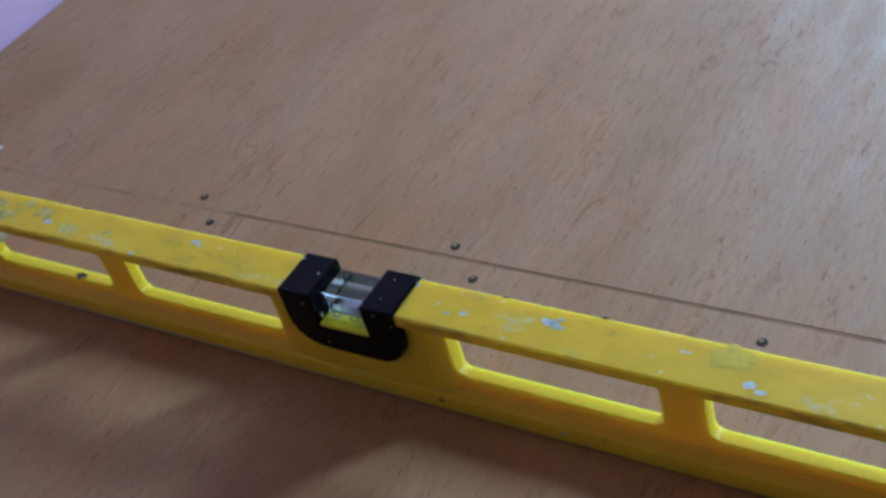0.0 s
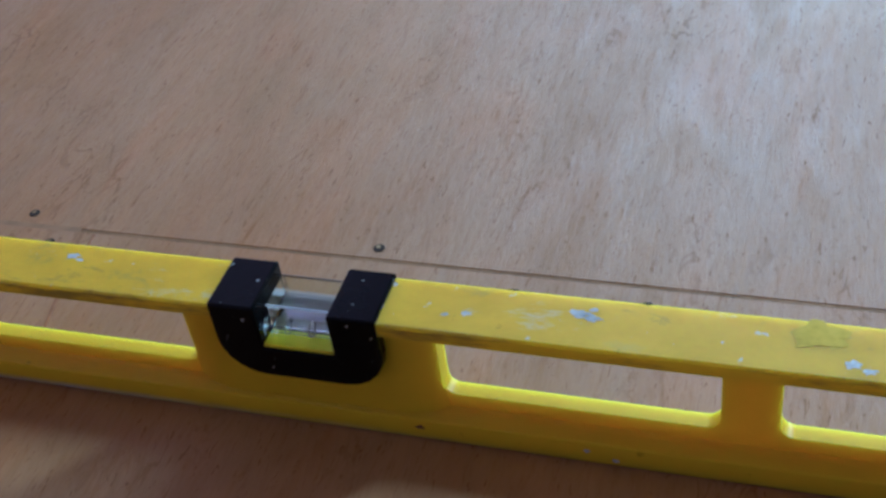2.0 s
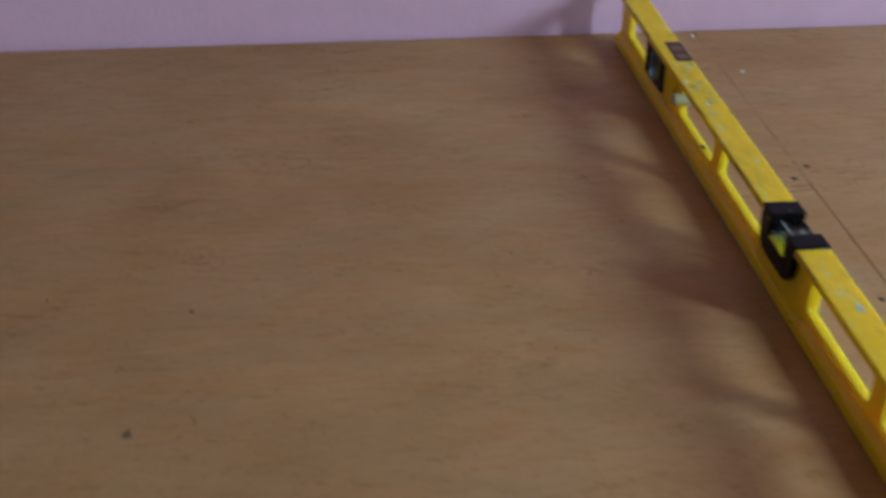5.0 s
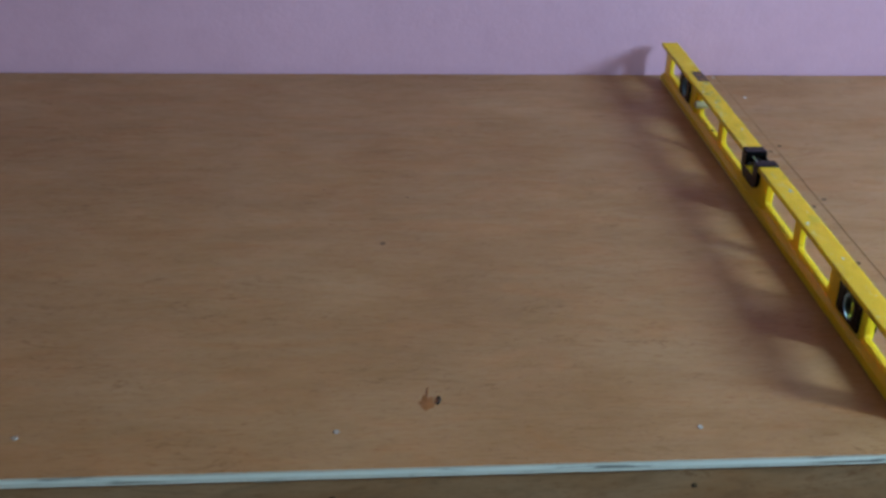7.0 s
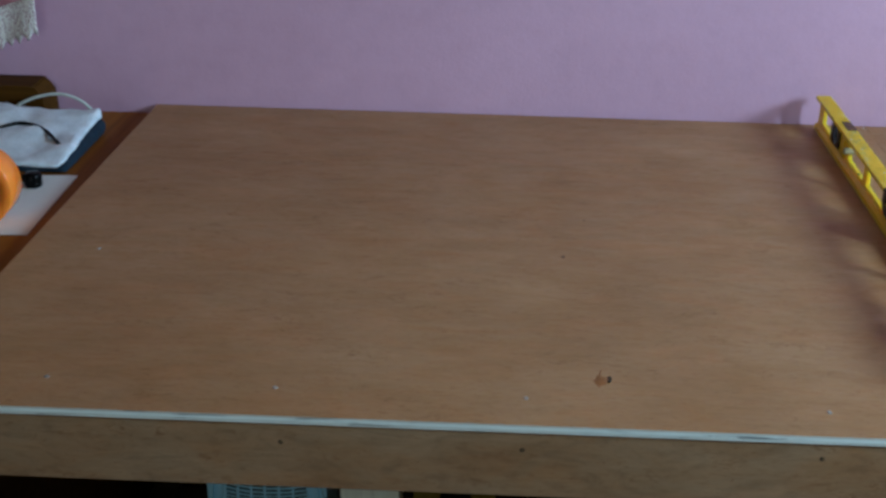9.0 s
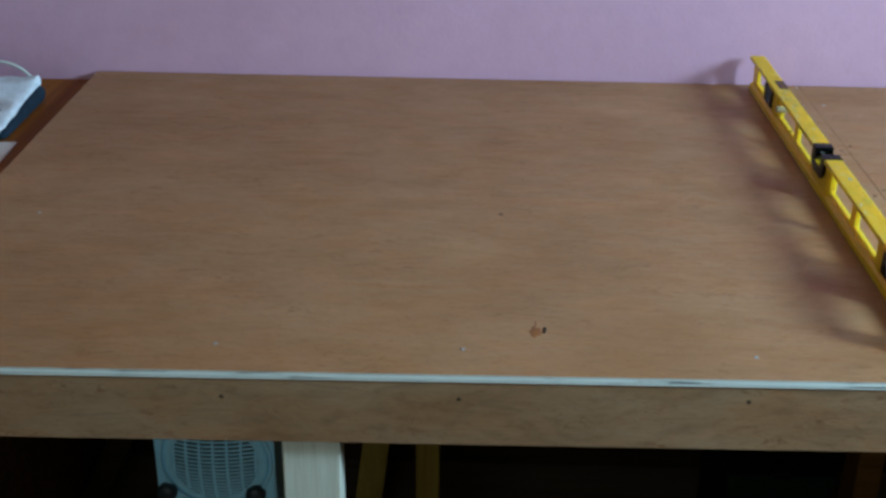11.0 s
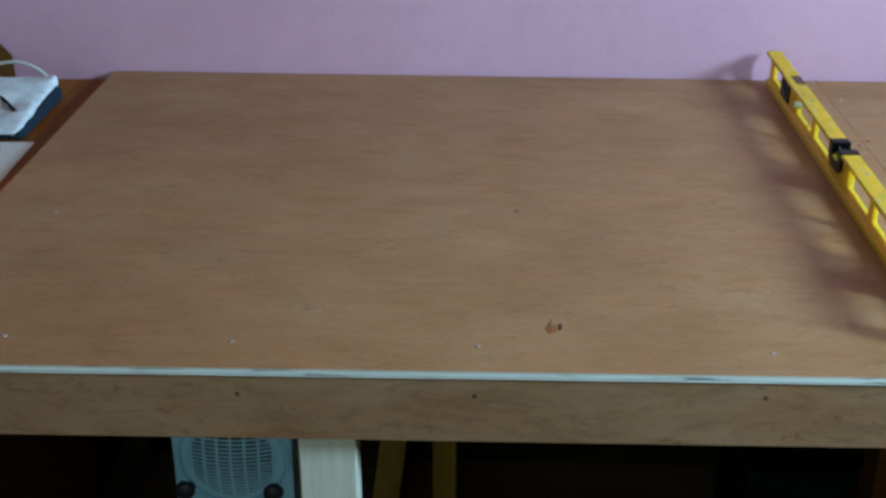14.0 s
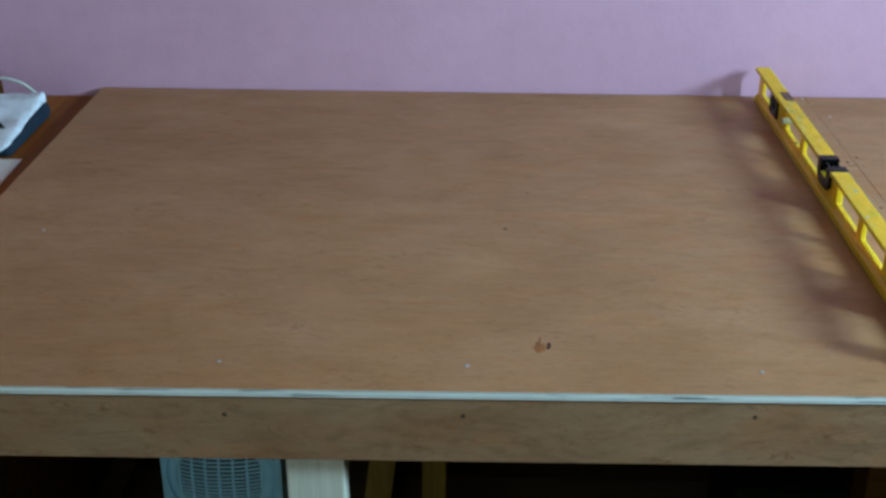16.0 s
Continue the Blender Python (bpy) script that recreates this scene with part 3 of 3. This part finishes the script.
bmesh.ops.bevel(cap, geom=[e for e in cap.edges if e.calc_face_angle(0) > 0.7], offset=0.001, segments=2, affect="EDGES", profile=0.5)
holder = part("centre_vial_holder", cap, M_BLACK, level, "glossy black U-shaped vial holder")
part("vial_bed", box(LX - 0.0122, along(C + 0.0131), 0.0426, LX - 0.0035, along(C - 0.0131), 0.0442, 0.0005), M_YELLOW, holder, "yellow bed below the vial")
# Added slab, coloured like the bench wood seen through the clear vial.
part("vial_backing", box(LX - 0.0033, along(C + 0.0131), 0.0426, LX + 0.0120, along(C - 0.0131), 0.0440, 0.0005), M_DRAB, holder, "opaque wood-toned slab standing in for the view through")
part("vial_block", box(LX - 0.0040, along(C + 0.0130), 0.0446, LX + 0.0112, along(C - 0.0130), 0.0556, 0.0008, 3), M_CLEAR, holder, "clear acrylic vial block")
# Pale rod paints the bright line along the block's front top edge.
part("block_edge", rod((LX - 0.0042, along(C + 0.0128), 0.0554), (LX - 0.0042, along(C - 0.0128), 0.0554), 0.00035, 8), M_GLINT, holder, "pale rod drawn as the highlight on the block edge")
part("block_edge", rod((LX + 0.0112, along(C + 0.0128), 0.0557), (LX + 0.0112, along(C - 0.0128), 0.0557), 0.0003, 8), M_DRAB, holder, "dull back edge of the block")
vial = part("vial_tube", rod((LX - 0.0070, along(C + 0.0128), 0.0492), (LX - 0.0070, along(C - 0.0128), 0.0492), 0.0027, 20, bevel=0.0005), M_BUBBLE, holder, "clear vial tube", True)
for d in (-0.0045, 0.0045):
    part("vial_line", lathe([(0.0027, -0.0003), (0.0030, -0.0003), (0.0030, 0.0003), (0.0027, 0.0003)], pose(LX - 0.0070, along(C + d), 0.0492, 90, 0, 0), 20, True), M_DRAB, vial)

# end holders: black squares with a round vial seen from the side
for c in (0.139, 0.775):
    sq = prism(rounded(along(c + 0.0270), along(c - 0.0270), 0.0217, 0.0533, 0.003, False), "x", LX - 0.0098, LX + 0.0098)
    sq = cut(sq, [rod((LX - 0.03, along(c), 0.0372), (LX + 0.03, along(c), 0.0372), 0.0135, 40)])
    bmesh.ops.bevel(sq, geom=[e for e in sq.edges if e.calc_face_angle(0) > 0.9], offset=0.0006, segments=2, affect="EDGES", profile=0.5)
    end = part("end_vial_holder", sq, M_BLACK, level, "black square vial holder")
    part("vial_lens", lathe([(0.0130, -0.0085), (0.0134, -0.007), (0.0134, 0.007), (0.0130, 0.0085)], pose(LX, along(c), 0.0372, 0, 90, 0), 36), M_LENS, end, "frosted pale round vial window", True)
    part("vial_tube", rod((LX - 0.0030, along(c), 0.0272), (LX - 0.0030, along(c), 0.0472), 0.0016, 16), M_FLUID, end, "upright vial with yellow fluid")

part("vial_plug", rod((LX - 0.0105, along(0.204), 0.034), (LX + 0.0105, along(0.204), 0.034), 0.0054, 18, bevel=0.0015), M_PLUG, level, "cloudy plastic vial plug", True)
part("grime_spot", blob(LX - 0.001, along(0.268), 0.0206, 0.0032, 41, 0.05), M_HOLE, level, "dark smear on the sill")
sticker = part("sticker", box(LX - 0.003, along(0.182), HIGH + 0.0001, LX + HALF - 0.0006, along(0.140), HIGH + 0.0004), M_LABEL, level, "dark brown sticker with a faded orange mark")
for y in (0.150, 0.168):
    part("print_bar", box(LX - 0.0005, along(y + 0.010), HIGH + 0.0005, LX + 0.0085, along(y), HIGH + 0.0006), M_INK, sticker)


for x, s, r, seed in ((1.1515, 0.5540, 0.0027, 1), (1.1500, 0.5585, 0.0022, 2), (1.1540, 0.5580, 0.0013, 5), (1.1425, 0.638, 0.0022, 3), (1.1405, 0.643, 0.0015, 4), (1.146, 0.517, 0.0014, 15), (1.1445, 0.510, 0.0010, 16),
                      (1.153, 0.364, 0.0020, 17), (1.1515, 0.368, 0.0012, 18), (1.1375, 0.335, 0.0016, 9), (1.150, 0.72, 0.0022, 10), (1.1455, 0.268, 0.0022, 22), (1.152, 0.195, 0.0026, 23), (1.1405, 0.223, 0.0020, 24)):
    part("paint_spot", blob(x, along(s), HIGH, r, seed, 0.04), M_PAINT, level, "dried white paint spot")
for x, s, r, seed in ((1.153, 0.191, 0.0062, 6), (1.145, 0.205, 0.0040, 11), (1.144, 0.236, 0.0050, 12), (1.151, 0.226, 0.0040, 25), (1.151, 0.262, 0.0052, 13), (1.147, 0.310, 0.0022, 14), (1.144, 0.285, 0.0048, 7), (1.155, 0.245, 0.0034, 8)):
    part("paint_smear", blob(x, along(s), HIGH, r, seed, 0.02), M_SMEAR, level, "thin pale paint smear")
part("dull_stain", blob(1.1535, along(0.629), HIGH, 0.0072, 51, 0.02), M_DULL, level, "dull greyish stain")
for x, s, r, seed in ((1.1592, 0.530, 0.0014, 61), (1.1594, 0.5745, 0.0016, 62), (1.1590, 0.548, 0.0010, 63), (1.1592, 0.283, 0.0015, 64)):
    part("chip", blob(x, along(s), HIGH - 0.0004, r, seed, 0.3), M_HOLE, level, "dark chip in the edge")


def side_blob(s, z, x, r, seed):
    """A thin spot on the upright side of the body."""
    bm = blob(0, 0, 0, r, seed, 0.12)
    bmesh.ops.transform(bm, verts=bm.verts, matrix=pose(x, along(s), z, 0, 90, 0))
    return bm


part("grime_spot", side_blob(0.4955, 0.0065, LX - FOOT, 0.0013, 71), M_SPOT, level, "dark smear on the foot")
for s, z, r, seed in ((0.556, 0.0062, 0.0010, 72), (0.566, 0.0030, 0.0010, 73)):
    part("paint_spot", side_blob(s, z, LX - FOOT, r, seed), M_PAINT, level, "dried white paint spot")

# ---- side table and what lies on it ----
TABLE = -0.016
table = thing("side_table", (-0.55, -0.5, FLOOR), "brown varnished wooden table standing beside the workbench", "table")
part("tabletop", box(-1.15, -0.985, TABLE - 0.028, -0.004, -0.004, TABLE, 0.003), M_BROWN, table)
# Side panels darker than the varnished top: under-bench shade put into their colour.
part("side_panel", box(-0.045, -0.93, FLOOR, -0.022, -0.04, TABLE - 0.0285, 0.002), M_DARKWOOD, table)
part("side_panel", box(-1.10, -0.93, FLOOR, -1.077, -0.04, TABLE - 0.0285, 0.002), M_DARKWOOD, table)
part("dark_backing", box(-1.076, -0.06, -0.55, -0.046, -0.045, TABLE - 0.0285), M_DARKWOOD, table)

paper = thing("paper_sheet", (-0.13, -0.44, TABLE), "flat white sheet of paper lying on the brown table", "paper")
part("sheet", prism([(-0.26, -0.338), (-0.034, -0.327), (-0.026, -0.553), (-0.255, -0.560)], "z", TABLE + 0.0004, TABLE + 0.0014), M_PAPER, paper)


def puffy(x0, y0, z0, x1, y1, z1, bevel, wobble, seed):
    """A soft folded block with an uneven surface."""
    bm = box(x0, y0, z0, x1, y1, z1, bevel, 4)
    bmesh.ops.subdivide_edges(bm, edges=[e for e in bm.edges if e.calc_length() > 0.03], cuts=16, use_grid_fill=True)
    for v in bm.verts:
        if v.co.z > z0 + 0.004:
            q = v.co * 16 + Vector((seed, 0, 0))
            v.co += Vector((0.4, 0.4, 1)) * wobble * noise.noise(q) + Vector((0, 0, 0.6)) * wobble * noise.noise(q * 2.7) + Vector((0, 0, 0.35)) * wobble * noise.noise(q * 6.1)
    return bm




def sloped(bm, z0, drop):
    """Lets a soft block sink towards its front."""
    for v in bm.verts:
        if v.co.z > z0:
            v.co.z = z0 + (v.co.z - z0) * (1 - drop * min(1.0, max(0.0, (-0.14 - v.co.y) / 0.17)))
    return bm


bag = thing("folded_bag", (-0.22, -0.22, TABLE), "folded navy fabric bag with fluffy white lining and black cord", "bag")
part("base", sloped(puffy(-0.40, -0.322, TABLE, -0.052, -0.124, 0.014, 0.012, 0.005, 3), TABLE, 0.50), M_DENIM, bag, "dark navy fabric side", True)
part("lining", sloped(puffy(-0.40, -0.322, 0.002, -0.060, -0.118, 0.027, 0.011, 0.012, 5), TABLE, 0.52), M_CLOTH, bag, "fluffy white lining", True)
part("cord", tube([(-0.250, -0.235, 0.013), (-0.205, -0.220, 0.018), (-0.172, -0.196, 0.022), (-0.128, -0.212, 0.019), (-0.082, -0.264, 0.012)], 0.0032), M_BLACK, bag, "black cord loop", True)
cable = thing("white_cable", (-0.15, -0.06, TABLE), "thin white cable arching behind the bag", "cable")
part("cord", tube([(-0.30, -0.11, TABLE + 0.003), (-0.235, -0.10, 0.008), (-0.195, -0.092, 0.029), (-0.148, -0.088, 0.039), (-0.110, -0.088, 0.030), (-0.085, -0.088, 0.006), (-0.082, -0.088, TABLE + 0.003)], 0.0028), M_CABLE, cable, smooth=True)

knob = thing("black_cap", (-0.08, -0.378, TABLE), "small glossy black plastic cap on the paper", "cap")
part("body", lathe([(0.012, 0.0), (0.0135, 0.002), (0.013, 0.018), (0.0105, 0.0215)], Matrix.Translation((-0.084, -0.376, TABLE + 0.0016)), 28), M_BLACK, knob, smooth=True)
part("stem", rod((-0.1, -0.37, TABLE + 0.011), (-0.15, -0.352, TABLE + 0.014), 0.006, 14), M_BLACK, knob, smooth=True)

tape = thing("tape_roll", (-0.09, -0.5, TABLE), "glossy orange adhesive tape roll standing on edge on paper", "tape roll")
TM = pose(-0.104, -0.515, TABLE + 0.0016 + 0.0545, 90, 0, 4)
part("tape_band", lathe([(0.0375, -0.024), (0.0535, -0.024), (0.0545, -0.023), (0.0545, 0.023), (0.0535, 0.024), (0.0375, 0.024)], TM, 56, True), M_TAPE, tape, "glossy orange tape", True)
part("core", lathe([(0.0345, -0.0242), (0.0374, -0.0242), (0.0374, 0.0242), (0.0345, 0.0242)], TM, 56, True), M_CORE, tape, "cardboard core", True)

crate = thing("wooden_box", (-0.36, -0.06, TABLE), "dark brown wooden box at the back of the table", "box")
part("body", prism([(-0.56, TABLE), (-0.176, TABLE), (-0.178, 0.028), (-0.192, 0.044), (-0.56, 0.044)], "y", -0.075, -0.012), M_DARKWOOD, crate)
part("lid_edge", prism([(-0.56, 0.0442), (-0.194, 0.0442), (-0.194, 0.0475), (-0.56, 0.0475)], "y", -0.078, -0.012), M_DARKWOOD, crate)


def hanging(x0, x1, y, z_low, z_high, amp, nx=40, nz=14, low_slope=0.0, thick=0.0016, fringe=0.004, high_slope=0.0):
    """Cloth hanging in soft folds, with thickness."""
    bm, grid = bmesh.new(), []
    for side_sign in (0, 1):
        rows = []
        for k in range(nz + 1):
            row = []
            for i in range(nx + 1):
                u, w = i / nx, k / nz
                x = x0 + (x1 - x0) * u
                low = z_low + low_slope * u + fringe * abs(math.sin(u * 75))
                high = z_high + high_slope * u
                z = high + (low - high) * w
                row.append(bm.verts.new((x, y + amp * math.sin(u * 30 + w) * (0.4 + 0.6 * w) - side_sign * thick, z)))
            rows.append(row)
        grid.append(rows)
    for rows in grid:
        for a, b in zip(rows, rows[1:]):
            for i in range(nx):
                bm.faces.new((a[i], a[i + 1], b[i + 1], b[i]))
    f, g = grid
    for k in range(nz):
        for i in (0, nx):
            bm.faces.new((f[k][i], f[k + 1][i], g[k + 1][i], g[k][i]))
    for i in range(nx):
        for k in (0, nz):
            bm.faces.new((f[k][i], f[k][i + 1], g[k][i + 1], g[k][i]))
    return bm


curtain = thing("curtain", (-0.40, -0.03, 0.1), "pink cloth hanging on the wall with a white lace trim", "curtain")
part("cloth", hanging(-0.62, -0.206, -0.028, 0.00, 0.62, 0.006, low_slope=0.16), M_PINKCLOTH, curtain, smooth=True)
part("lace_trim", hanging(-0.62, -0.186, -0.036, -0.034, 0.040, 0.006, low_slope=0.156, nx=160, nz=6, fringe=0.012, high_slope=0.156), M_LACE, curtain, "white lace trim", True)
part("curtain_rod", rod((-0.64, -0.028, 0.62), (-0.2, -0.028, 0.62), 0.006), M_DARKWOOD, curtain)

# ---- under the bench ----
heater = thing("fan_heater", (0.25, -0.36, FLOOR), "grey plastic fan heater with slotted grille and two dark knobs", "heater")
HX, HY = 0.249, -0.40
GZ = -0.544
shell = prism(rounded(HX - 0.101, HX + 0.100, FLOOR + 0.012, -0.43, 0.02, False), "y", HY, HY + 0.12)
shell = cut(shell, [rod((HX, HY - 0.03, GZ), (HX, HY + 0.06, GZ), 0.092, 48)])
bmesh.ops.bevel(shell, geom=[e for e in shell.edges if e.calc_face_angle(0) > 0.9], offset=0.004, segments=2, affect="EDGES", profile=0.5)
part("body", shell, M_GREY, heater, smooth=False)
part("foot", box(HX - 0.09, HY + 0.01, FLOOR, HX + 0.09, HY + 0.11, FLOOR + 0.0118, 0.003), M_KNOB, heater)
part("inside", rod((HX, HY + 0.030, GZ), (HX, HY + 0.055, GZ), 0.0915, 48), M_SLOT, heater)


def bulge(x, z):
    """How far the grille stands out at a place."""
    d2 = ((x - HX) / 0.092) ** 2 + ((z - GZ) / 0.092) ** 2
    return 0.022 * max(0.0, 1 - d2)


def strip(points, half_w, deep, upright):
    bm, rings = bmesh.new(), []
    for x, z in points:
        y = HY + 0.004 - bulge(x, z)
        o = (half_w, 0) if upright else (0, half_w)
        rings.append([bm.verts.new((x + a * o[0], y + d, z + a * o[1])) for a, d in ((-1, 0), (1, 0), (1, deep), (-1, deep))])
    for a, b in zip(rings, rings[1:]):
        for k in range(4):
            bm.faces.new((a[k], a[(k + 1) % 4], b[(k + 1) % 4], b[k]))
    bm.faces.new(rings[0][::-1])
    bm.faces.new(rings[-1])
    return bm


grille = part("grille_rim", lathe([(0.0905, -0.006), (0.096, -0.006), (0.096, 0.002), (0.0905, 0.002)], pose(HX, HY - 0.001, GZ, 90, 0, 0), 48, True), M_GREY, heater, "round grille rim", True)
part("grille_ring", lathe([(0.0725, 0.0040), (0.0912, -0.0036), (0.0912, -0.0060), (0.0725, 0.0010)], pose(HX, HY - 0.001, GZ, 90, 0, 0), 48, True), M_GREY, grille, smooth=True)
for k in range(-12, 13):
    z = GZ + k * 0.0073
    w = math.sqrt(max(0.0, 0.0915 ** 2 - (k * 0.0073) ** 2))
    if w > 0.01:
        part("slat", strip([(HX - w + 2 * w * i / 12, z) for i in range(13)], 0.0018, 0.003, False), M_GREY, grille)
for k in range(-3, 4):
    x = HX + k * 0.0228
    w = math.sqrt(max(0.0, 0.0915 ** 2 - (k * 0.0228) ** 2))
    part("rib", strip([(x, GZ - w + 2 * w * i / 12) for i in range(13)], 0.0022, 0.004, True), M_GREY, grille)
for x in (HX - 0.084, HX + 0.065):
    part("dial", lathe([(0.0165, 0.0), (0.0165, 0.010), (0.014, 0.014)], pose(x, HY - 0.0005, -0.607, 90, 0, 0), 28), M_KNOB, heater, "dark control knob", True)

part("power_cord", tube([(HX - 0.100, HY + 0.07, -0.690), (HX - 0.130, HY + 0.08, -0.712), (HX - 0.165, HY + 0.10, -0.745), (HX - 0.215, HY + 0.13, FLOOR + 0.004), (HX - 0.300, HY + 0.16, FLOOR + 0.004)], 0.0032), M_CABLE, heater, "pale power cord", True)

brace = thing("leaning_board", (0.5, -0.25, FLOOR), "dim brown board leaning under the bench", "board")
bm = box(-0.024, -0.009, 0, 0.024, 0.009, 0.70, 0.001, 1)
bmesh.ops.transform(bm, verts=bm.verts, matrix=pose(0.484, -0.25, FLOOR + 0.003, -12, 7, 0))
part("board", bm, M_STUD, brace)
# The shade on this board is put into its colour.
prop = thing("leaning_board", (0.02, -0.30, FLOOR), "board leaning under the bench, toned near-black for shade", "board")
bm = box(-0.020, -0.010, 0, 0.020, 0.010, 0.70, 0.001, 1)
bmesh.ops.transform(bm, verts=bm.verts, matrix=pose(-0.035, -0.30, FLOOR + 0.006, -8, 26, 0))
part("board", bm, M_UNDERDARK, prop)
carton = thing("storage_box", (1.184, -0.35, FLOOR), "dark green storage box on the floor under the bench", "box")
M_CARD = plain("dark_green_card", (0.006, 0.012, 0.005), 0.7, spec=0.05, wear=0.5, scale=90)
part("body", box(1.100, -0.415, FLOOR, 1.268, -0.20, -0.5505, 0.004), M_CARD, carton)
part("lid", cut(box(1.094, -0.42, -0.550, 1.274, -0.195, -0.531, 0.003), [box(1.168, -0.43, -0.538, 1.196, -0.41, -0.52)]), M_CARD, carton)

# ---- marks on the plywood ----
mark = thing("wood_knot", (0.734, -0.904, 0.0), "small orange brown knot with a dark split in the plywood", "knot")
part("stain", blob(0.7345, -0.9055, 0.0, 0.0086, 21, 0.06), M_STAIN, mark)
part("split", tube([(0.7445, -0.896, 0.0001), (0.7450, -0.901, 0.0002), (0.7428, -0.907, 0.0002)], 0.0014), M_HOLE, mark)

for x, y, r, seed in ((0.702, -0.592, 0.0034, 31), (0.734, -0.468, 0.0022, 32), (0.966, -0.415, 0.0016, 33), (0.634, -0.445, 0.0016, 34)):
    part("pin_hole", blob(x, y, 0.0, r, seed, 0.08), M_SPOT, bench, "small dark spot in the veneer")
part("grain_line", tube([(0.7345, -0.897, 0.0), (0.7350, -0.889, 0.0001), (0.7358, -0.881, 0.0)], 0.0006), M_STAIN, mark)
